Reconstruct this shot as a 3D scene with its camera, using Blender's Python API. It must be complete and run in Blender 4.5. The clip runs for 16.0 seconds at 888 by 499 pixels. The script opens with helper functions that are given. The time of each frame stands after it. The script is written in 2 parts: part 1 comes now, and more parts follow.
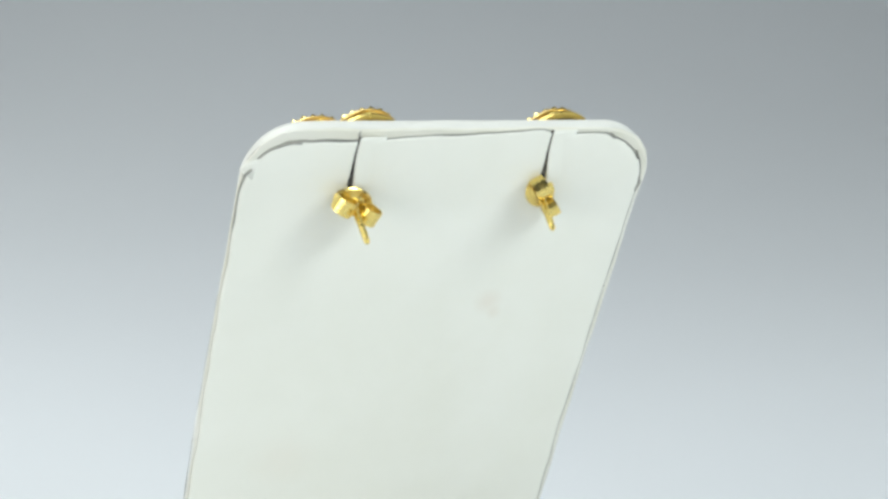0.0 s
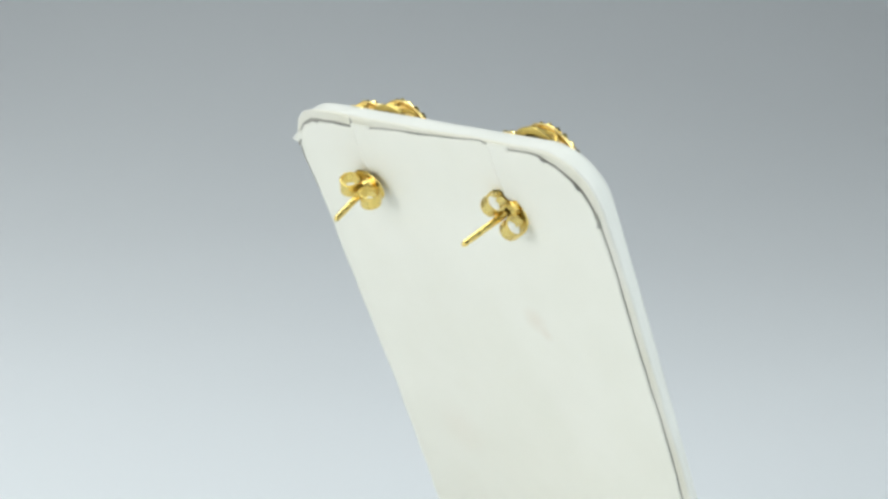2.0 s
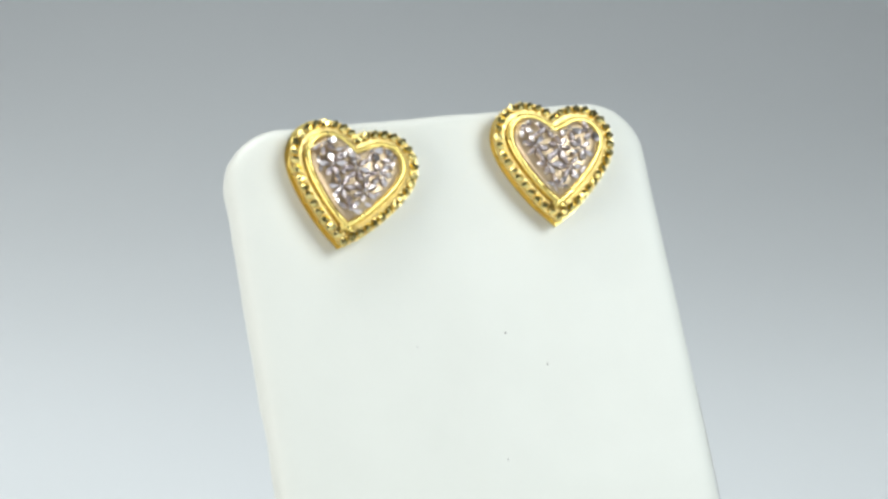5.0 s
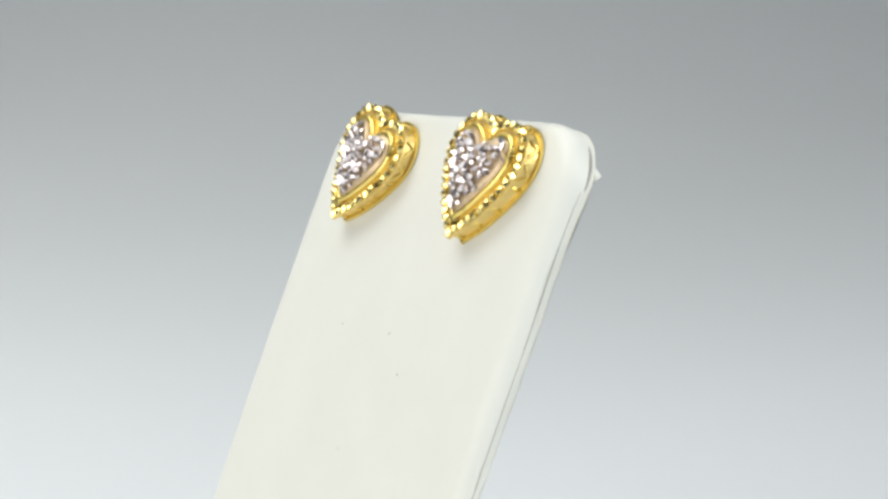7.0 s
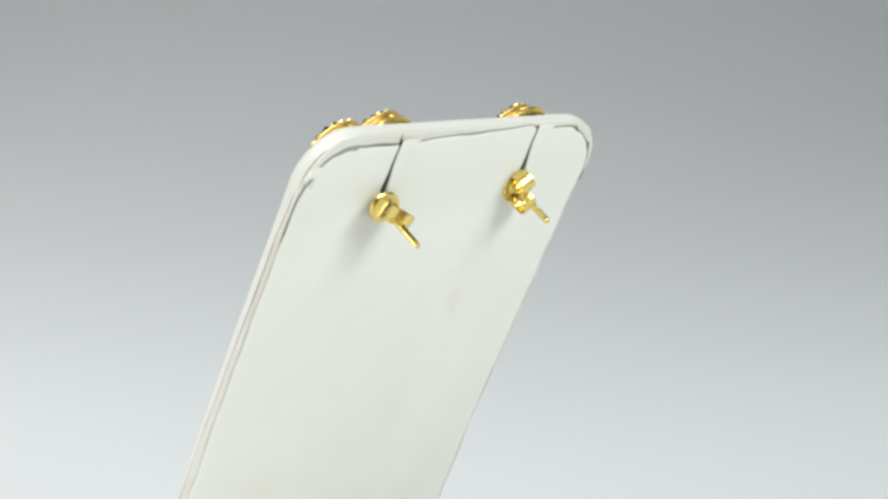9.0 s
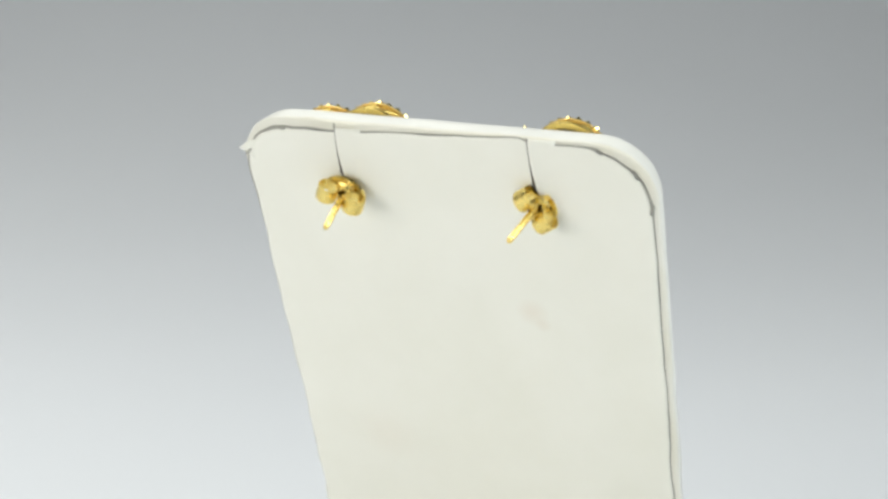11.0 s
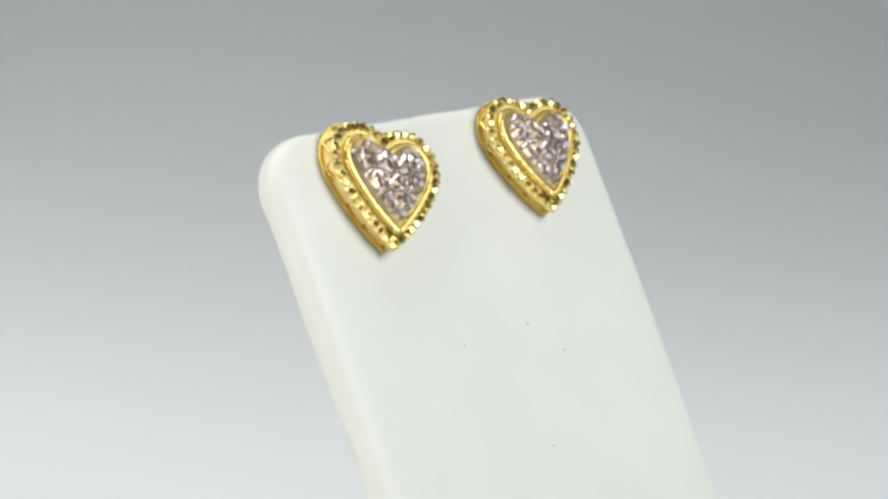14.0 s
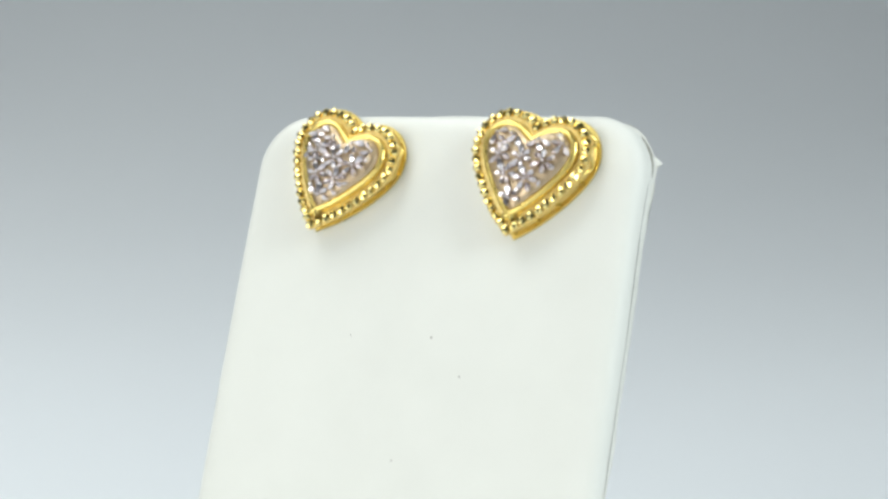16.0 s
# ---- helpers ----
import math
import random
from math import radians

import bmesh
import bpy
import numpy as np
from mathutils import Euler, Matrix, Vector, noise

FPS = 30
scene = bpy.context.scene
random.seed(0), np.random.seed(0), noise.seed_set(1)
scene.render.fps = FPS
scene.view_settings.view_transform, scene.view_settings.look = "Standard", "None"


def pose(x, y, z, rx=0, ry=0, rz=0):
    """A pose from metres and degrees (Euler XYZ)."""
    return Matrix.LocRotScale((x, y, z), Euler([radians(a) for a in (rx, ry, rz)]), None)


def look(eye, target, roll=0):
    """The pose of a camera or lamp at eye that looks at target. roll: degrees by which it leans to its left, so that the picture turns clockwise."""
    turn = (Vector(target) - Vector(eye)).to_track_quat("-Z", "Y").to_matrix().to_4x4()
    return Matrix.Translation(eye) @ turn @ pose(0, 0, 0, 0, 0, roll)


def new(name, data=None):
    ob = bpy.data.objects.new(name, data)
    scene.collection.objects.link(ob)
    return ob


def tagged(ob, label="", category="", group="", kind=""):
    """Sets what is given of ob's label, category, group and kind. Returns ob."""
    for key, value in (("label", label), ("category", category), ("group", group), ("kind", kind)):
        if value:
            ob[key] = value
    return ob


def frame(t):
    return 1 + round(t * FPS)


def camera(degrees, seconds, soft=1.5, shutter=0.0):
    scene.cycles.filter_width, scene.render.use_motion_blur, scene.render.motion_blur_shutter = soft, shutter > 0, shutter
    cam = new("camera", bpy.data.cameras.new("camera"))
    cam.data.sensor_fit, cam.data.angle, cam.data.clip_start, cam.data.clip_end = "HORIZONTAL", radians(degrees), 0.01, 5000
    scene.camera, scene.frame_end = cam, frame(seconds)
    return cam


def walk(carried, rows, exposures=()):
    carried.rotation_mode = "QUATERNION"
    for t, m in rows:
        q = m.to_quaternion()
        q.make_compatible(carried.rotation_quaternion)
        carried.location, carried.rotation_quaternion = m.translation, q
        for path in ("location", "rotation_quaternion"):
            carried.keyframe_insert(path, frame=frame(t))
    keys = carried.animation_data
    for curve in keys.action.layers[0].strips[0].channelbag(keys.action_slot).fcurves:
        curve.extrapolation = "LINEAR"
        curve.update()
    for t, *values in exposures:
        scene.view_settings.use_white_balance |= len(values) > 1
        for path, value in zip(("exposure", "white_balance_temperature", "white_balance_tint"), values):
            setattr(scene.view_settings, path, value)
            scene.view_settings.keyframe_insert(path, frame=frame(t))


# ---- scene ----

MM = 0.001

# ---- camera: a fixed camera on a tripod, slightly above the turning stand ----
EYE = Vector((0.0, -0.2, 0.1))
PAN, TILT = radians(-0.0907), radians(-10.1435)
cam = camera(28.717, 16.0, soft=2.9)
AIM = EYE + Vector((math.sin(PAN) * math.cos(TILT), math.cos(PAN) * math.cos(TILT), math.sin(TILT)))
VIEW = look(EYE, AIM, -0.367)
walk(cam, [(0.0, VIEW), (16.0, VIEW)],
     exposures=[(0.0, 0.0, 6400, 9), (2.5, -0.06, 6400, 8.6), (4.2, -0.04, 6400, 8.6), (6.5, 0.0, 6640, 11), (8.5, 0.03, 6660, 11.5), (11.5, -0.01, 6700, 11.5),
                (12.5, -0.03, 6700, 11.5), (15.0, -0.02, 6690, 11), (15.3, -0.01, 6400, 8.5), (16.0, -0.01, 6400, 8.5)])

# unevenness of the turntable's drive: seconds and degrees ahead of its even run
DRIFT = [(0, -0.5), (0.5, 0.7), (1, 0.1), (1.5, -0.1), (2, 0.7), (2.5, -0.4), (3, -0.2), (3.5, 1.0), (4, 0.8), (6.5, 0.2), (7, -0.6), (7.5, -0.7), (8, -0.8),
         (8.5, -0.8), (9, -0.6), (11.5, 0.1), (12, 0.3), (12.5, 0.2), (13, 0.5), (13.5, 0.8), (14, -0.2), (14.5, -2.4), (15, -3.5), (15.25, -0.2), (15.5, 0.6), (16, 1.6)]


def turn(t):
    """The turntable's angle at t seconds, in degrees; 0 faces the camera."""
    a = -0.64754 * t
    extra = np.interp(t, [d[0] for d in DRIFT], [d[1] for d in DRIFT])
    return 205.0 + math.degrees(a - 0.0213 * math.sin(a) + 0.0057 * (math.cos(a) - 1)) + float(extra)


# the stand shifts a little on the turntable late on: seconds, millimetres sideways and up
SHIFT = [(0, 0, 0), (11.3, 0, 0), (12.5, -0.05, 0.12), (13.5, -0.3, 0.25), (15.0, -0.3, 0.25), (15.25, 0, 0), (16, 0, 0)]


def place(t):
    """Where the turntable carries the stand at t seconds."""
    at = [d[0] for d in SHIFT]
    return pose(float(np.interp(t, at, [d[1] for d in SHIFT])) * MM, 0, float(np.interp(t, at, [d[2] for d in SHIFT])) * MM, 0, 0, turn(t))


# ---- light: photo tent with soft lamps overhead and in front ----
world = bpy.data.worlds.new("tent_air")
scene.world = world
world.use_nodes = True
world.node_tree.nodes["Background"].inputs["Color"].default_value = (0.80, 0.88, 1.0, 1)
world.node_tree.nodes["Background"].inputs["Strength"].default_value = 0.15


def soft_lamp(name, eye, target, sx, sy, watts, colour):
    d = bpy.data.lights.new(name, "AREA")
    d.shape, d.size, d.size_y, d.energy, d.color = "RECTANGLE", sx, sy, watts, colour
    ob = new(name, d)
    ob.matrix_world = look(eye, target)
    return ob


soft_lamp("overhead_softbox", (-0.23, 0.06, 0.46), (-0.24, 0.08, 0.0), 0.36, 0.36, 1.90, (0.96, 1.0, 0.98))
soft_lamp("front_softbox", (0.43, -0.27, 0.38), (0.0, 0.0, 0.06), 0.28, 0.28, 2.88, (0.93, 1.0, 1.0))
soft_lamp("side_softbox", (-0.44, -0.36, 0.14), (-0.02, -0.03, 0.05), 0.40, 0.30, 1.72, (1.0, 0.995, 0.93))


# ---- materials ----
def material(name):
    m = bpy.data.materials.new(name)
    m.use_nodes = True
    return m, m.node_tree.nodes, m.node_tree.links, m.node_tree.nodes["Principled BSDF"]


def ramp(nodes, links, src, a, b, lo=0.3, hi=0.7):
    r = nodes.new("ShaderNodeValToRGB")
    r.color_ramp.elements[0].position, r.color_ramp.elements[1].position = lo, hi
    r.color_ramp.elements[0].color, r.color_ramp.elements[1].color = (*a, 1), (*b, 1)
    links.new(src, r.inputs[0])
    return r.outputs[0]


def noise_tex(nodes, links, scale, detail=4.0):
    tc = nodes.new("ShaderNodeTexCoord")
    n = nodes.new("ShaderNodeTexNoise")
    n.inputs["Scale"].default_value, n.inputs["Detail"].default_value = scale, detail
    links.new(tc.outputs["Object"], n.inputs["Vector"])
    return n.outputs[0]


def bump(nodes, links, height, strength, distance, after=None):
    b = nodes.new("ShaderNodeBump")
    b.inputs["Strength"].default_value, b.inputs["Distance"].default_value = strength, distance
    links.new(height, b.inputs["Height"])
    if after:
        links.new(after, b.inputs["Normal"])
    return b.outputs[0]


def leatherette(name, a, b, rough=0.5, fold=0.25):
    m, n, l, p = material(name)
    l.new(ramp(n, l, noise_tex(n, l, 90, 3), a, b), p.inputs["Base Color"])
    p.inputs["Roughness"].default_value = rough
    big = bump(n, l, noise_tex(n, l, 110, 2), fold, 0.0006)
    l.new(bump(n, l, noise_tex(n, l, 2600, 3), 0.12, 0.00006, big), p.inputs["Normal"])
    return m


def gold(name, colour, rough, fine=0.2):
    m, n, l, p = material(name)
    p.inputs["Metallic"].default_value = 1.0
    a = tuple(c * 0.93 for c in colour)
    l.new(ramp(n, l, noise_tex(n, l, 900, 3), a, colour), p.inputs["Base Color"])
    r = ramp(n, l, noise_tex(n, l, 1500, 3), (rough * 0.7,) * 3, (rough * 1.4,) * 3)
    l.new(r, p.inputs["Roughness"])
    l.new(bump(n, l, noise_tex(n, l, 1800, 2), fine, 0.00008), p.inputs["Normal"])
    return m


LEATHER = leatherette("white_leatherette", (0.72, 0.722, 0.68), (0.75, 0.752, 0.71))
LEATHER_BACK = leatherette("white_lining", (0.82, 0.82, 0.745), (0.85, 0.85, 0.785), 0.6, 0.45)


def stain(m, spots, colour):
    """Faint round stains on a material, at places in the panel's space."""
    n, l = m.node_tree.nodes, m.node_tree.links
    p = n["Principled BSDF"]
    for (x, y, r, amount) in spots:
        src = p.inputs["Base Color"].links[0].from_socket
        tc, d = n.new("ShaderNodeTexCoord"), n.new("ShaderNodeVectorMath")
        d.operation = "DISTANCE"
        d.inputs[1].default_value = (x * MM, y * MM, -0.0028)
        l.new(tc.outputs["Object"], d.inputs[0])
        mr = n.new("ShaderNodeMapRange")
        mr.inputs["From Min"].default_value, mr.inputs["From Max"].default_value = r * MM, r * MM * 0.2
        mr.inputs["To Min"].default_value, mr.inputs["To Max"].default_value = 0.0, amount
        l.new(d.outputs["Value"], mr.inputs["Value"])
        mix = n.new("ShaderNodeMix")
        mix.data_type = "RGBA"
        l.new(mr.outputs["Result"], mix.inputs["Factor"])
        l.new(src, mix.inputs["A"])
        mix.inputs["B"].default_value = (*colour, 1)
        l.new(mix.outputs["Result"], p.inputs["Base Color"])


stain(LEATHER_BACK, [(-8.8, -10.8, 2.2, 0.25), (-10.0, -12.6, 1.2, 0.2), (14.0, -34.0, 5.0, 0.12)], (0.72, 0.60, 0.48))
HEM = leatherette("folded_hem", (0.73, 0.71, 0.60), (0.78, 0.775, 0.72), 0.6, 0.6)
SEAM = leatherette("seam_shade_grey", (0.16, 0.16, 0.145), (0.46, 0.45, 0.40), 0.8)
DUST = leatherette("grey_dust", (0.30, 0.28, 0.26), (0.42, 0.40, 0.38), 0.8)
DARK = leatherette("slit_shade_black", (0.03, 0.03, 0.03), (0.09, 0.085, 0.08), 0.9)
GOLD = gold("yellow_gold", (0.89, 0.695, 0.225), 0.34)
GOLD_POST = gold("deep_yellow_gold", (0.90, 0.70, 0.23), 0.28)
GOLD_CUT = gold("cut_yellow_gold", (0.92, 0.755, 0.30), 0.2, 0.15)
GOLD_SATIN = gold("satin_yellow_gold", (0.88, 0.69, 0.29), 0.5, 0.45)
BED = gold("satin_gold_bed", (0.64, 0.50, 0.34), 0.5)
RHODIUM = gold("rhodium_plating", (0.79, 0.73, 0.75), 0.27, 0.1)


def paper():
    m, n, l, p = material("white_sweep_paper")
    l.new(ramp(n, l, noise_tex(n, l, 3, 3), (0.73, 0.753, 0.782), (0.77, 0.793, 0.822)), p.inputs["Base Color"])
    p.inputs["Roughness"].default_value = 0.75
    l.new(bump(n, l, noise_tex(n, l, 400, 3), 0.03, 0.0005), p.inputs["Normal"])
    return m


PAPER = paper()
FABRIC = leatherette("tent_fabric", (0.30, 0.31, 0.32), (0.33, 0.34, 0.35), 0.9)


# ---- helpers for meshes ----
def mesh_of(bm, name, mat, smooth=True):
    bmesh.ops.recalc_face_normals(bm, faces=bm.faces[:])
    me = bpy.data.meshes.new(name)
    bm.to_mesh(me)
    bm.free()
    if smooth is not None:
        for f in me.polygons:
            f.use_smooth = smooth
    me.materials.append(mat)
    return me


def part(name, bm, mat, parent, label="", smooth=True):
    ob = new(name, mesh_of(bm, name, mat, smooth))
    ob.parent = parent
    return tagged(ob, label)


def loft(bm, rings, close_ends=True):
    """Rings of equally many points, joined into a skin; the ends are capped."""
    made = [[bm.verts.new(p) for p in r] for r in rings]
    n = len(rings[0])
    for a, b in zip(made, made[1:]):
        for i in range(n):
            bm.faces.new((a[i], a[(i + 1) % n], b[(i + 1) % n], b[i]))
    if close_ends:
        bm.faces.new(made[0])
        bm.faces.new(made[-1][::-1])
    return made


def cap_across(bm, ring):
    """Closes a ring that is symmetric left to right by strips across it, so that a bent face stays bent."""
    n, corner = len(ring), 46
    for i in range(corner):
        bm.faces.new((ring[i], ring[i + 1], ring[n - 2 - i], ring[n - 1 - i]))
    bm.faces.new(ring[corner:n - corner])


def slab(bm, rings):
    made = loft(bm, rings, False)
    for f in bm.faces:
        f.smooth = True
    cap_across(bm, made[0])
    cap_across(bm, made[-1])


def tube(bm, points, radius, sides=8, closed=False):
    """A round wire along the points."""
    pts = [Vector(p) for p in points]
    n = len(pts)
    rings = []
    for i, p in enumerate(pts):
        a = pts[(i - 1) % n] if closed or i else p
        b = pts[(i + 1) % n] if closed or i < n - 1 else p
        d = (b - a).normalized()
        ref = Vector((0, 0, 1)) if abs(d.z) < 0.9 else Vector((1, 0, 0))
        s = d.cross(ref).normalized()
        u = s.cross(d)
        r = radius[i] if isinstance(radius, (list, tuple)) else radius
        rings.append([p + r * (math.cos(k * math.tau / sides) * s + math.sin(k * math.tau / sides) * u) for k in range(sides)])
    if closed:
        rings.append(rings[0])
        made = [[bm.verts.new(p) for p in r] for r in rings[:-1]]
        made.append(made[0])
        for a, b in zip(made, made[1:]):
            for k in range(sides):
                bm.faces.new((a[k], a[(k + 1) % sides], b[(k + 1) % sides], b[k]))
    else:
        loft(bm, rings)


def blob(bm, centre, m3, sub=1):
    """A faceted grain: an icosphere shaped by a 3 x 3 matrix."""
    bmesh.ops.create_icosphere(bm, subdivisions=sub, radius=1.0, matrix=Matrix.Translation(centre) @ m3.to_4x4())


# ---- the studio: seamless sweep, tent walls and roof ----
def sweep():
    bm = bmesh.new()
    prof = [(-1.2, 0.0), (-0.3, 0.0)]
    # the paper hangs in a curve that tightens slowly from the table up
    y, z, n = 0.20, 0.0, 48
    for i in range(n):
        prof.append((y, z))
        a = math.pi / 2 * ((i + 0.5) / n) ** 1.5
        y, z = y + math.cos(a) / n, z + math.sin(a) / n
    prof += [(y, z), (y, 1.0), (y, 1.3)]
    under = [(y + 0.004, z - 0.004) for y, z in prof]
    rows = [[bm.verts.new((x, y, z)) for y, z in prof + under[::-1]] for x in (-1.1, 1.1)]
    n = len(rows[0])
    for i in range(n):
        bm.faces.new((rows[0][i], rows[0][(i + 1) % n], rows[1][(i + 1) % n], rows[1][i]))
    ob = new("backdrop", mesh_of(bm, "backdrop", PAPER))
    return tagged(ob, "seamless white paper sweep, softly lit and blurred", "backdrop", kind="structure")


def wall(name, x0, x1, y0, y1, z0, z1, label):
    bm = bmesh.new()
    bmesh.ops.create_cube(bm, size=1.0)
    for v in bm.verts:
        v.co = Vector(((x0 + x1) / 2 + v.co.x * (x1 - x0), (y0 + y1) / 2 + v.co.y * (y1 - y0), (z0 + z1) / 2 + v.co.z * (z1 - z0)))
    ob = new(name, mesh_of(bm, name, FABRIC, False))
    return tagged(ob, label, "wall", kind="structure")


sweep()
wall("wall_west", -1.13, -1.10, -1.25, 1.06, -0.01, 1.30, "plain grey fabric wall of a photo tent")
wall("wall_east", 1.10, 1.13, -1.25, 1.06, -0.01, 1.30, "plain grey fabric wall of a photo tent")
wall("wall_south", -1.10, 1.10, -1.25, -1.22, -0.01, 1.30, "plain grey fabric wall behind the camera")
wall("ceiling", -1.13, 1.13, -1.25, 1.06, 1.302, 1.33, "plain grey fabric roof of a photo tent")

# ---- earring stand ----
PLATE = pose(-0.00006, -0.00437, 0.06746, 90 - 25.54, 0, -1.68) @ pose(0, 0, 0, 0, 0, 2.72)
PU, HW, TOP, LOW = 0.0, 25.83, 14.1, -68.0
BOW = -0.866


def bow(y):
    """The panel's gentle bend along its length, in millimetres."""
    return BOW * ((y - 10) / 50) ** 2


def swell(y):
    """How far the back bulges towards the panel's top and thins towards its foot, in millimetres."""
    f = min(1.0, max(0.0, (y - 0.0) / 10.0))
    g = min(1.0, max(0.0, (-2.0 - y) / 36.0))
    return -0.42 * f * f * (3 - 2 * f) + 0.55 * g * g * (3 - 2 * g)


def rounded(inset, z, wob=0.0, r=6.0, seg=12, sides=None):
    """The plate's outline in its plane: rounded top corners, at a height z above it. sides: other insets for the two long sides and the top."""
    back = z < -2.2
    i0, i1, it = sides or (inset, 0.3 * inset if back else inset, 0.35 * inset if back else inset)
    x0, x1, y0, y1 = PU - HW + i0, PU + HW - i1, LOW + inset, TOP - it
    ra, rb = max(r + 0.9 - inset, 1.5), max(r + 1.0 - inset, 1.5)
    pts = []
    n = 40
    for i in range(n):
        pts.append((x1, y0 + (y1 - ra - y0) * i / n))
    for i in range(seg + 1):
        a = math.pi / 2 * i / seg
        pts.append((x1 - ra + ra * math.cos(a), y1 - ra + ra * math.sin(a)))
    for i in range(1, 24):
        pts.append((x1 - ra + (x0 + rb - x1 + ra) * i / 24, y1))
    for i in range(seg + 1):
        a = math.pi / 2 * (1 + i / seg)
        pts.append((x0 + rb + rb * math.cos(a), y1 - rb + rb * math.sin(a)))
    for i in range(1, n + 1):
        pts.append((x0, y1 - rb + (y0 - y1 + rb) * i / n))
    out = []
    for i, (x, y) in enumerate(pts):
        w = wob * noise.noise(Vector((x * 0.25, y * 0.25, z))) + 0.5 * wob * noise.noise(Vector((x * 0.9, y * 0.9, 7 + z)))
        c = Vector((x - PU, y - (TOP + LOW) / 2))
        c.normalize()
        if x > 0:  # one long side stands out a little below its corner
            x += 0.3 * min(1.0, max(0.0, (5 - y) / 15))
            if not back:  # where the front leather is drawn in
                f = min(1.0, max(0.0, (y + 35) / 35)) * min(1.0, max(0.0, (x - 8) / 15))
                x -= 0.4 * f * f * (3 - 2 * f)
        x *= 1 - 0.008 * (TOP - y) / HW
        out.append(Vector(((x + w * c.x) * MM, (y + w * c.y) * MM, (z + bow(y) + (swell(y) if z < -1.7 else 0.0)) * MM)))
    return out


def lining(extra, z, wob=0.3):
    """Outline of the lining on the back: cut round the corners, its top edge running askew and stepping at one slit."""
    out = rounded(0.0, z, wob, 6.5, sides=(0.95 + extra, 0.25 + extra, 0.85 + extra))
    for p in out:
        x, y = p.x / MM, p.y / MM
        lift = 0.65 - 0.05 * (x + 11.0) if x > -11.2 else 0.12
        f = min(1.0, max(0.0, (y - 7.0) / 5.0)) * min(1.0, max(0.0, (24.0 - abs(x)) / 6.0))
        p.y += lift * f * MM
    return out


def earring_stand():
    stand = new("earring_stand")
    tagged(stand, "white leatherette earring display stand, leaning back, worn back edges", "display stand")
    bm = bmesh.new()
    slab(bm, [rounded(0.7, -2.40, 0.1), rounded(0.12, -2.37, 0.1), rounded(0.02, -2.19, 0.3), rounded(0.0, -1.85, 0.22), rounded(0.06, -1.4, 0.16), rounded(0.2, -0.95, 0.1),
              rounded(0.45, -0.52), rounded(0.8, -0.18), rounded(1.25, 0.06), rounded(1.8, 0.2), rounded(2.6, 0.28), rounded(3.8, 0.32), rounded(5.4, 0.33)])
    body = part("front_panel", bm, LEATHER, stand, "white leatherette wrapped round the front", None)
    bm = bmesh.new()
    slab(bm, [rounded(0.3, -2.20, 0.2), rounded(0.12, -2.40, 0.25), rounded(0.3, -2.58, 0.3), rounded(0.8, -2.66, 0.3)])
    edge = part("hem", bm, HEM, stand, "leatherette hem folded over the back edge, cream with glue", None)
    bm = bmesh.new()
    slab(bm, [lining(0.05, -2.50), lining(0.0, -2.76), lining(0.16, -2.86), lining(0.5, -2.88)])
    back = part("back_panel", bm, LEATHER_BACK, stand, "off-white lining glued on the back", None)
    # dark grey tube stands in for the shade in the groove round the lining
    bm = bmesh.new()
    ring = lining(-0.06, -2.70)
    dark = [(0.02 if k < 38 else 0.55) + 0.9 * math.exp(-((k - 49) / 5.0) ** 2) + 0.5 * math.exp(-((k - 82) / 6.0) ** 2) for k in range(len(ring))]
    tube(bm, ring, [0.00002 + d * (0.0001 + 0.00015 * max(0, noise.noise(p * 260))) for d, p in zip(dark, ring)], 6)
    seam = part("seam", bm, SEAM, stand, "uneven dark grey line for the shade in the seam along the back edge")
    # dark tubes that paint the shade where the lining has come away below each corner
    gaps = []
    side = rounded(-0.12, -2.17)
    for run, fat in ((side[40:47], 0.17), (ring[86:90], 0.22), (ring[47:52], 0.12)):
        bm = bmesh.new()
        tube(bm, run, [(0.00003 + fat * MM * math.sin(math.pi * k / (len(run) - 1)) * (0.8 + 0.4 * noise.noise(p * 900))) for k, p in enumerate(run)], 8)
        gaps.append(part("gap_shade", bm, SEAM, stand, "dark tube for the shade where the lining has come away"))
    # faint joint where front and back leather meet along one long side
    bm = bmesh.new()
    line = rounded(-0.02, -1.78)[:41]
    tube(bm, line, [0.00003 + 0.00004 * max(0, noise.noise(p * 300)) for p in line], 6)
    gaps.append(part("joint", bm, SEAM, stand, "faint grey joint along the side"))
    # small dark lumps painted as the shade in the lining's folds at its corners
    tucks = []
    for k, l in ((78, 0.6), (83, 0.7), (88, 0.8), (43, 0.7), (50, 0.9)):
        d = ring[k + 1] - ring[k - 1]
        bm = bmesh.new()
        blob(bm, ring[k] - Vector((0, 0, 0.00012)), Matrix.Rotation(math.atan2(d.y, d.x) + 0.35, 3, "Z") @ Matrix.Diagonal((l * MM, 0.0002, 0.00016)), 2)
        tucks.append(part("tuck_shade", bm, SEAM, stand, "dark lump for the shade in a small fold of the lining"))
    # specks of dust on the front
    for x, y, r in ((3.07, -12.83, 0.13), (7.4, -17.0, 0.11), (0.6, -27.0, 0.09), (-7.5, -13.2, 0.08)):
        bm = bmesh.new()
        blob(bm, Vector((x, y, 0.34 + bow(y))) * MM, Matrix.Diagonal((r * MM, r * MM * 1.3, 0.00006)), 2)
        tucks.append(part("speck", bm, DUST, stand, "tiny grey speck"))
    # frayed corner of the lining
    bm = bmesh.new()
    cx, cy = 25.4, 9.2
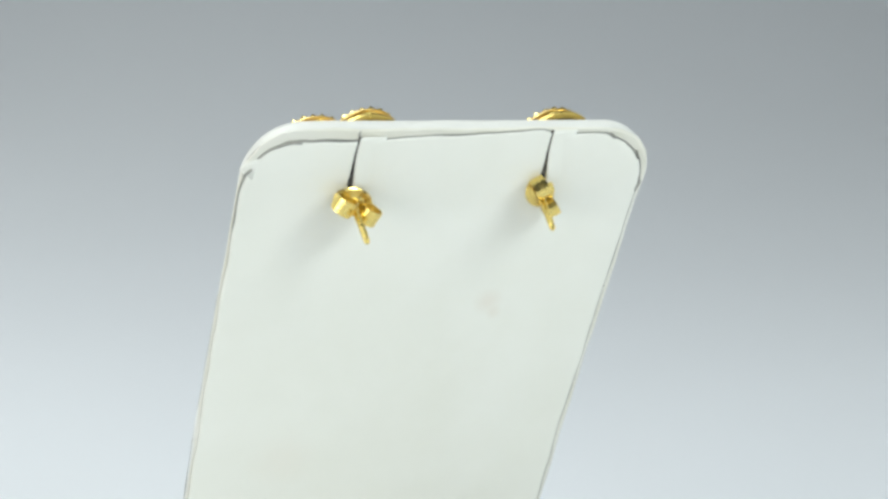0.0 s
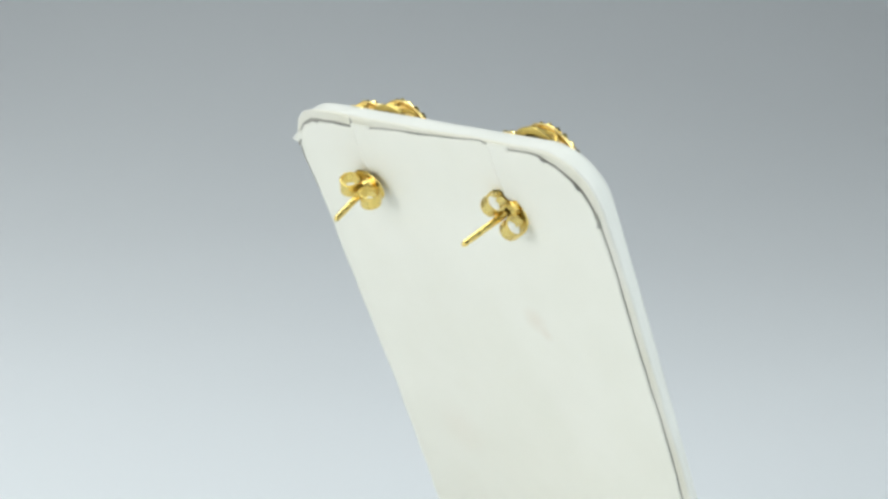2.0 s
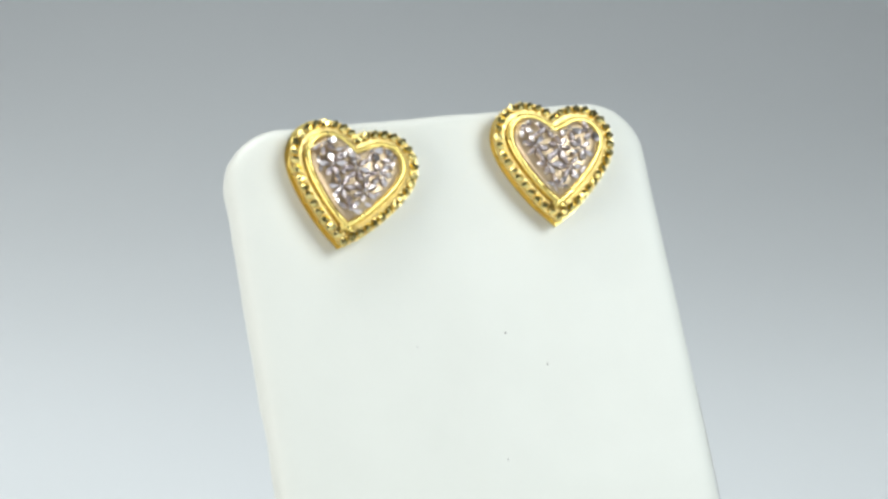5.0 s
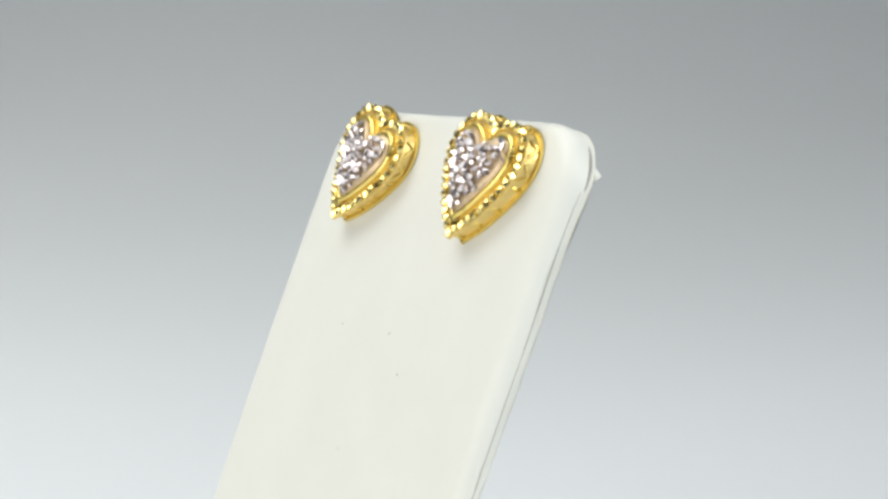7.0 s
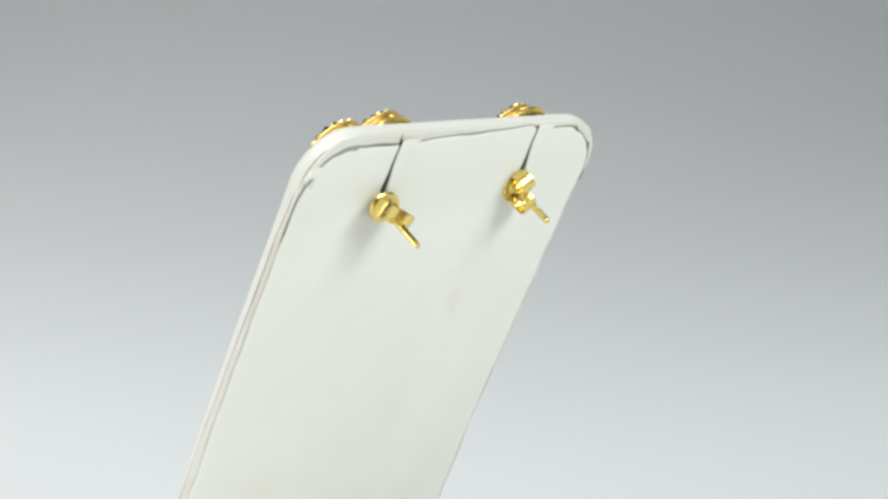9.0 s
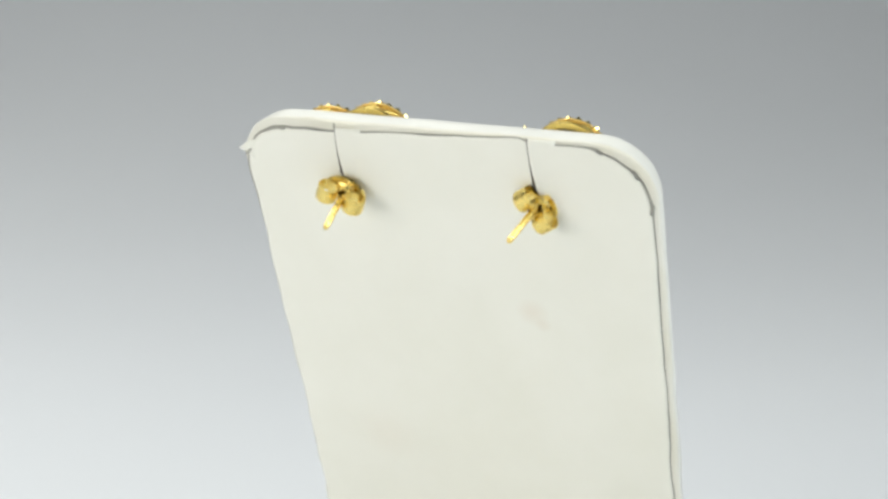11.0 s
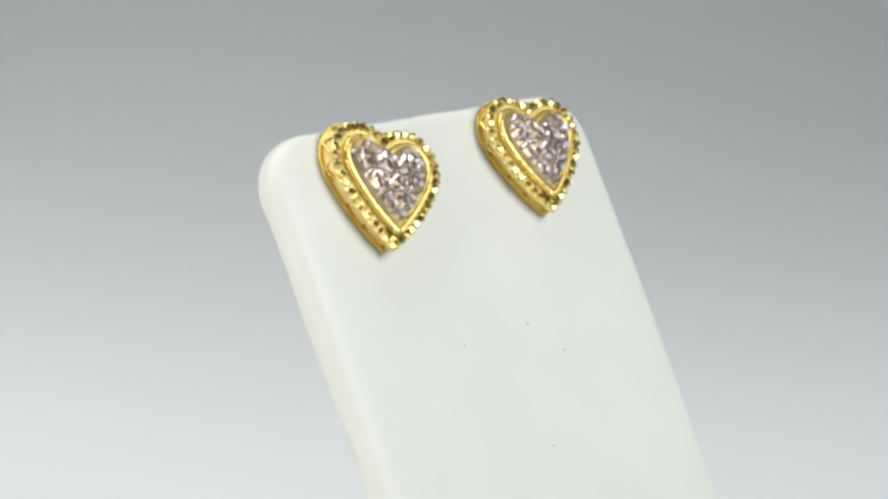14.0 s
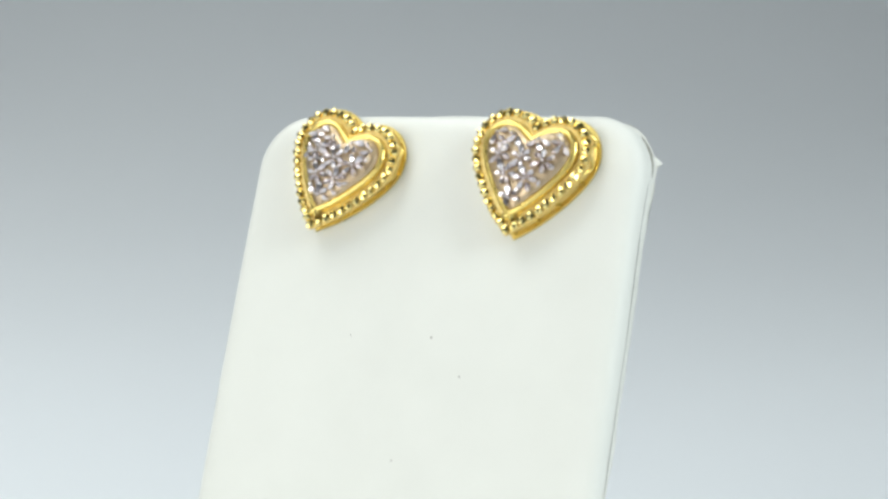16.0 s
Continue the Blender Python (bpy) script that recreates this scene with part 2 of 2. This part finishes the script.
    pts = [(-1.6, 1.5, -3.15), (-0.4, 1.0, -3.05), (0.75, 0.1, -3.35), (0.1, -0.7, -3.1), (-1.0, -1.5, -3.2)]
    loft(bm, [[Vector((cx + x, cy + y, z)) * MM for x, y, z in pts], [Vector((cx + x * 0.95, cy + y * 0.9, z - 0.12)) * MM for x, y, z in pts]])
    flap = part("loose_corner", bm, LEATHER_BACK, stand, "frayed corner of the lining")
    # cuts that let the posts in: one lip stands up, its dark side faces the other
    slits = []
    for top, foot in (((12.7, TOP - 0.9), (12.75, 5.9)), ((-11.2, TOP - 0.2), (-11.6, 6.3))):
        dark, lip = [], []
        for k in range(15):
            f = k / 14
            c = Vector(top).lerp(Vector(foot), f) + Vector((0.15 * math.sin(5 * f), 0))
            fade = min(1.0, 6 * (1 - f) + 0.1)
            h = (0.14 + 0.42 * f ** 1.5) * fade
            sink = 0.07 * (1 - fade)
            w = (0.12 + 0.75 * f ** 2.5) * fade
            z0 = -2.85 + bow(c.y) + swell(c.y)
            dark.append([Vector((c.x + x, c.y, z0 + z)) * MM for x, z in ((w, 0.1), (w, -0.03 + sink), (0.04, -0.55 * h + sink), (-0.08, -0.55 * h + sink), (-0.08, 0.1))])
            lip.append([Vector((c.x + x, c.y, z0 + z)) * MM for x, z in ((-0.03, 0.1), (-0.03, -h + sink), (-0.4, -0.86 * h + sink), (-0.9, -0.5 * h + sink), (-1.5, -0.2 * h + sink),
                                                                     (-2.3, -0.03 * h + sink), (-3.2, 0.04 + sink), (-3.2, 0.15))])
        # near-black strip paints the shade inside the cut, which has no depth
        bm = bmesh.new()
        loft(bm, dark)
        slits.append(part("slit", bm, DARK, stand, "near-black strip for the shade inside a stud post's cut", False))
        bm = bmesh.new()
        loft(bm, lip)
        slits.append(part("slit_lip", bm, LEATHER_BACK, stand))
    # the cuts run on over the hem, their shade drawn as thin grey wires
    for x in (12.75, -11.15):
        bm = bmesh.new()
        tube(bm, [Vector((x + 0.1 * math.sin(k), TOP - 0.25 - 0.3 * k, -2.68 + bow(14) + swell(14))) * MM for k in range(5)], [0.00003, 0.00008, 0.0001, 0.0001, 0.00008], 6)
        slits.append(part("hem_cut", bm, SEAM, stand, "thin grey line for the shade in a cut through the hem"))
    for ob in (body, edge, back, seam, flap, *gaps, *slits, *tucks):
        ob.matrix_local = PLATE
    # flat foot under the panel
    bm = bmesh.new()
    bmesh.ops.create_cube(bm, size=1.0, matrix=pose(0.0, -0.002, 0.003) @ Matrix.Diagonal((0.0475, 0.072, 0.006, 1)))
    bmesh.ops.bevel(bm, geom=bm.edges[:], offset=0.0012, segments=3, affect="EDGES")
    part("foot", bm, LEATHER, stand, "white leatherette foot")
    return stand


STAND = earring_stand()

# ---- heart stud earrings ----
HALF = [(0.00, -7.44), (2.59, -5.28), (4.94, -2.59), (6.72, 0.19), (7.39, 2.59), (6.82, 4.99), (5.18, 6.62), (3.17, 7.10), (1.25, 6.72), (0.00, 5.95)]


def spline(pts, n):
    out = []
    q = [pts[0]] + pts + [pts[-1]]
    for i in range(1, len(q) - 2):
        for k in range(n):
            t = k / n
            p0, p1, p2, p3 = (Vector(c) for c in q[i - 1:i + 3])
            out.append(0.5 * (2 * p1 + (p2 - p0) * t + (2 * p0 - 5 * p1 + 4 * p2 - p3) * t * t + (3 * p1 - p0 - 3 * p2 + p3) * t ** 3))
    return out + [Vector(pts[-1])]


def resample(pts, n):
    """n points at even steps along an open line, both ends kept."""
    acc = [0.0]
    for a, b in zip(pts, pts[1:]):
        acc.append(acc[-1] + (b - a).length)
    out = []
    j = 0
    for i in range(n):
        s = acc[-1] * i / (n - 1)
        while j < len(acc) - 2 and acc[j + 1] < s:
            j += 1
        out.append(pts[j].lerp(pts[j + 1], (s - acc[j]) / max(acc[j + 1] - acc[j], 1e-9)))
    return out


def heart_line(n=40):
    """Outline from the tip round the right lobe to the cleft and back by the left one."""
    half = resample(spline(HALF, 8), n)
    return half + [Vector((-p.x, p.y)) for p in half[-2:0:-1]]


def inset_line(pts, d):
    n = len(pts)
    out = []
    for i, p in enumerate(pts):
        a, b = (p - pts[i - 1]).normalized(), (pts[(i + 1) % n] - p).normalized()
        na, nb = Vector((-a.y, a.x)), Vector((-b.y, b.x))
        m = (na + nb).normalized()
        out.append(p + m * (d / max(0.55, m.dot(na))))
    return out


OUT = heart_line()


def flat(pts, z):
    return [Vector((p.x, p.y, z)) * MM for p in pts]


def ring_band(bm, rings):
    """A closed band: the rings are joined in a loop as well as round."""
    made = [[bm.verts.new(p) for p in r] for r in rings]
    n = len(rings[0])
    for a, b in zip(made, made[1:] + made[:1]):
        for i in range(n):
            bm.faces.new((a[i], a[(i + 1) % n], b[(i + 1) % n], b[i]))


def inside(p, poly):
    c = False
    for a, b in zip(poly, poly[1:] + poly[:1]):
        if (a.y > p.y) != (b.y > p.y) and p.x < (b.x - a.x) * (p.y - a.y) / (b.y - a.y) + a.x:
            c = not c
    return c


def dome(x, y):
    return 2.5 + 1.5 * max(0.0, 1 - (x / 7.1) ** 2 - ((y - 1.0) / 7.1) ** 2)


def petal_mesh(name, bend):
    """A leaf-shaped cut 1 mm long: two bright facets that meet in an off-centre ridge."""
    bm = bmesh.new()
    tip, root = bm.verts.new((0.5, 0, 0.02)), bm.verts.new((-0.5, 0, 0.0))
    a, b = bm.verts.new((0.22, 0.06 * bend, 0.17)), bm.verts.new((-0.2, 0.04 * bend, 0.12))
    left = [bm.verts.new((x, y, -0.04)) for x, y in ((0.34, 0.17), (0.08, 0.23), (-0.28, 0.12))]
    right = [bm.verts.new((x, -y, -0.04)) for x, y in ((0.34, 0.17), (0.08, 0.23), (-0.28, 0.12))]
    foot = bm.verts.new((0.05, 0, -0.3))
    for side in (left, right):
        bm.faces.new((tip, side[0], a))
        bm.faces.new((side[0], side[1], a))
        bm.faces.new((side[1], b, a))
        bm.faces.new((side[1], side[2], b))
        bm.faces.new((side[2], root, b))
        for p, q in zip([tip] + side, side + [root]):
            bm.faces.new((p, foot, q))
    return mesh_of(bm, name, RHODIUM, False)


PETALS = [petal_mesh("petal", 1.0), petal_mesh("petal", -1.0), petal_mesh("petal", 2.2)]


def stud_earring(post_tip, clutch_turn, base_shift, clutch_gap):
    ear = new("stud_earring")
    # back rim: flat wire on the panel
    bm = bmesh.new()
    shift = Vector(base_shift)
    a, b = [p + shift for p in inset_line(OUT, -0.1)], [p + shift for p in inset_line(OUT, 0.7)]
    ring_band(bm, [flat(a, 0.1), flat(a, 0.45), flat(b, 0.5), flat(b, 0.1)])
    part("back_rim", bm, GOLD, ear, "plain flat gold back rim", False)
    # upper rim, a satin ledge and the rounded bezel
    bm = bmesh.new()
    r0, r1, r2 = inset_line(OUT, 0.02), inset_line(OUT, 1.0), inset_line(OUT, 1.75)
    ring_band(bm, [flat(r0, 1.8), flat(r0, 2.08), flat(r1, 2.2), flat(r2, 2.1), flat(r2, 1.7), flat(r1, 1.75)])
    part("upper_rim", bm, GOLD_SATIN, ear, "satin gold ledge", False)
    bm = bmesh.new()
    ring_band(bm, [flat(inset_line(OUT, d), z) for d, z in ((1.5, 1.6), (1.48, 2.5), (1.6, 2.78), (1.85, 2.9), (2.12, 2.84), (2.3, 2.6), (2.28, 1.6))])
    part("bezel", bm, GOLD, ear, "smooth raised gold bezel")
    # side wall between the rims, open at both sides of the tip
    low, high = [p + shift for p in inset_line(OUT, 0.35)], inset_line(OUT, 0.55)
    low2, high2 = [p + shift for p in inset_line(OUT, 0.65)], inset_line(OUT, 0.85)
    m = len(OUT)
    bm = bmesh.new()
    rings = []
    for k in range(1, m):
        rings.append([Vector((q.x, q.y, z)) * MM for q, z in ((low[k], 0.4), (high[k], 1.95), (high2[k], 1.95), (low2[k], 0.4))])
    loft(bm, rings)
    part("side_wall", bm, GOLD_SATIN, ear, "satin gold gallery wall", False)
    # wavy wire laid on the side wall
    bm = bmesh.new()
    wave = []
    for k in range(17, m - 16):
        f = 0.5 + 0.42 * math.sin(k * math.tau / 5.5 + 1.6 * noise.noise(Vector((k * 0.35, 3.1, 0))))
        wave.append(Vector((*low[k].lerp(high[k], f), 0.5 + 1.35 * f)) * MM + Vector((low[k].x - low2[k].x, low[k].y - low2[k].y, 0)) * MM * 0.35)
    tube(bm, wave, 0.00021, 6)
    part("gallery_wire", bm, GOLD, ear, "wavy gold gallery wire")
    for k in (0, 6, 11, 17, m - 6, m - 11, m - 17):
        bm = bmesh.new()
        p, q = low[k].lerp(low2[k], 0.5), high[k].lerp(high2[k], 0.2)
        tube(bm, [Vector((p.x, p.y, 0.4)) * MM, Vector((*p.lerp(q, 0.5), 1.1)) * MM, Vector((q.x, q.y, 2.1)) * MM], [0.0004, 0.0003, 0.00042], 8)
        part("gallery_strut", bm, GOLD, ear)
    # diamond-cut rope border
    bm = bmesh.new()
    ropeline = inset_line(OUT, 0.5)
    N = 40
    even = resample(ropeline + [ropeline[0]], N + 1)
    for i in range(N):
        p, d = even[i], (even[(i + 1) % N] - even[i - 1]).normalized()
        ang = math.atan2(d.y, d.x) + radians(48 + random.uniform(-10, 10))
        m3 = (Matrix.Rotation(ang, 3, "Z") @ Matrix.Rotation(radians(random.uniform(-18, 18)), 3, "X") @ Matrix.Rotation(radians(random.uniform(-8, 8)), 3, "Y")
              @ Matrix.Diagonal((random.uniform(0.0006, 0.0007), random.uniform(0.00048, 0.00058), 0.00044)))
        blob(bm, Vector((p.x, p.y, 2.3 + random.uniform(-0.03, 0.03))) * MM, m3)
    part("rope_border", bm, GOLD_CUT, ear, "diamond-cut twisted gold rope border", False)
    # plated bed, domed
    bm = bmesh.new()
    bed = inset_line(OUT, 2.2)
    rings = []
    for f in (1.0, 0.8, 0.6, 0.4, 0.2):
        rings.append([Vector((p.x * f, 1.0 + (p.y - 1.0) * f, dome(p.x * f, 1.0 + (p.y - 1.0) * f) - 0.42)) * MM for p in bed])
    under = [Vector((p.x, p.y, 1.5)) * MM for p in bed]
    loft(bm, [under] + rings)
    part("centre_bed", bm, BED, ear, "domed pale gold bed under the petals")
    # diamond-cut flowers: six bright petals round each centre, with single cuts in the gaps between
    edge, rim = inset_line(OUT, 2.5), inset_line(OUT, 2.4)
    step = 2.75
    spots, cuts = [], []
    for r in range(6):
        for c in range(-4, 5):
            p = Vector(((c + 0.5 * (r % 2)) * step, -3.3 + r * step * 0.85)) + Vector((random.uniform(-0.15, 0.15), random.uniform(-0.15, 0.15)))
            if inside(p, inset_line(OUT, 1.9)):
                spots.append(p)
    for p in spots:
        first = random.uniform(0, 60)
        for k in range(6):
            a = radians(first + 60 * k + random.uniform(-7, 7))
            size = random.uniform(1.2, 1.5)
            mid = p + Vector((math.cos(a), math.sin(a))) * (0.18 + size / 2)
            if inside(mid, edge):
                cuts.append((mid, a, size))
    for c in range(240):
        mid, a = Vector((random.uniform(-6, 6), random.uniform(-6, 7))), random.uniform(0, math.tau)
        if inside(mid, rim) and all((mid - q[0]).length > 0.78 for q in cuts):
            cuts.append((mid, a, random.uniform(0.85, 1.1)))
    for p, a, size in cuts:
        e = 0.05
        nx, ny = -(dome(p.x + e, p.y) - dome(p.x - e, p.y)) / (2 * e), -(dome(p.x, p.y + e) - dome(p.x, p.y - e)) / (2 * e)
        q = Vector((nx + random.uniform(-0.3, 0.3), ny + random.uniform(-0.3, 0.3), 1)).to_track_quat("Z", "Y")
        cut = new("petal", random.choice(PETALS))
        cut.parent = ear
        cut.matrix_local = (Matrix.Translation(Vector((p.x, p.y, dome(p.x, p.y) - 0.02)) * MM) @ q.to_matrix().to_4x4()
                            @ Matrix.Rotation(a - 2 * math.atan2(q.z, q.w), 4, "Z") @ Matrix.Diagonal((size * MM, size * 1.15 * MM, size * 1.5 * MM, 1)))
    # beads at the flowers' centres
    bm = bmesh.new()
    for p in spots:
        if inside(p, edge):
            blob(bm, Vector((p.x, p.y, dome(p.x, p.y) + 0.05)) * MM, Matrix.Diagonal((0.00024, 0.00024, 0.0002)))
    part("bead", bm, RHODIUM, ear, "tiny bright beads at the flowers' centres", False)
    # post and butterfly clutch behind the panel
    tip = Vector(post_tip) * MM
    root = Vector((0, 0, 0.5)) * MM
    bm = bmesh.new()
    d = (tip - root).normalized()
    tube(bm, [root, root.lerp(tip, 0.5), tip - d * 0.0012, tip - d * 0.0010, tip - d * 0.0003, tip], [0.0004, 0.0004, 0.0004, 0.00036, 0.00038, 0.00022], 14)
    part("post", bm, GOLD_POST, ear, "round gold post")
    clutch = part("clutch", clutch_base(), GOLD_POST, ear, "gold butterfly clutch", False)
    back = root.lerp(tip, (clutch_gap + 0.5) / (abs(post_tip[2]) + 0.5))
    clutch.matrix_local = Matrix.Translation(back) @ pose(0, 0, 0, 180, 0, clutch_turn) @ Matrix.Scale(1.36, 4)
    for side in (1, -1):
        part("scroll", clutch_scroll(side), GOLD_POST, clutch, "", False)
    return ear


def clutch_base():
    """A dished plate with a raised collar round the post's hole."""
    bm = bmesh.new()
    prof = [(0.42, 0.8), (0.6, 0.85), (0.7, 0.45), (1.0, 0.3), (1.55, 0.28), (1.7, 0.12), (1.5, 0.0), (0.42, 0.0)]
    n = 28
    rings = [[Vector((r * (1.0 + 0.12 * abs(math.cos(k * math.tau / n))) * math.cos(k * math.tau / n), 0.82 * r * math.sin(k * math.tau / n), z)) * MM for k in range(n)] for r, z in prof]
    ring_band(bm, rings)
    return bm


def clutch_scroll(side):
    """A ribbon rolled into a loop beside the post."""
    bm = bmesh.new()
    half, th = 0.54, 0.14
    rings = []
    for k in range(33):
        f = k / 32
        a = radians(-100 + 390 * f)
        r = 1.02 - 0.26 * f * f
        cx, cz = 1.2, 1.25
        dirv = Vector((math.cos(a), math.sin(a)))
        o, i = Vector((cx, cz)) + dirv * r, Vector((cx, cz)) + dirv * (r - th)
        w = half * (1 + 0.25 * math.sin(math.pi * f))
        rings.append([Vector((side * q.x, y, q.y)) * MM for q, y in ((o, -w), (o, w), (i, w), (i, -w))])
    loft(bm, rings)
    return bm


def place_stud(u, up, spin, tip, clutch_turn, base_shift, clutch_gap, label):
    """A stud on the panel at (u, up), turned by spin; tip is its post's end in the panel's space."""
    seat = pose(u * MM, up * MM, 0.0003, 0, 0, spin)
    end = seat.inverted() @ (Vector(tip) * MM) / MM
    ear = stud_earring(tuple(end), clutch_turn - spin, base_shift, clutch_gap)
    tagged(ear, label, "earring", "pair of heart studs")
    return ear, PLATE @ seat


EAR_A, AT_A = place_stud(12.35, 6.05, -8.5, (12.51, 3.85, -10.4), 23.0, (0.25, 0.25), 4.2, "gold heart stud with diamond-cut white gold centre, on the stand")
EAR_B, AT_B = place_stud(-12.3, 5.65, -17.5, (-10.36, 4.79, -10.3), 56.0, (-0.25, 0.4), 3.15, "tilted gold heart stud with diamond-cut white gold centre, on the stand")


# ---- the turntable carries stand and earrings round ----
def motions():
    times = [i * 0.25 for i in range(65)]
    for ob, at in ((STAND, Matrix.Identity(4)), (EAR_A, AT_A), (EAR_B, AT_B)):
        walk(ob, [(t, place(t) @ at) for t in times])


motions()
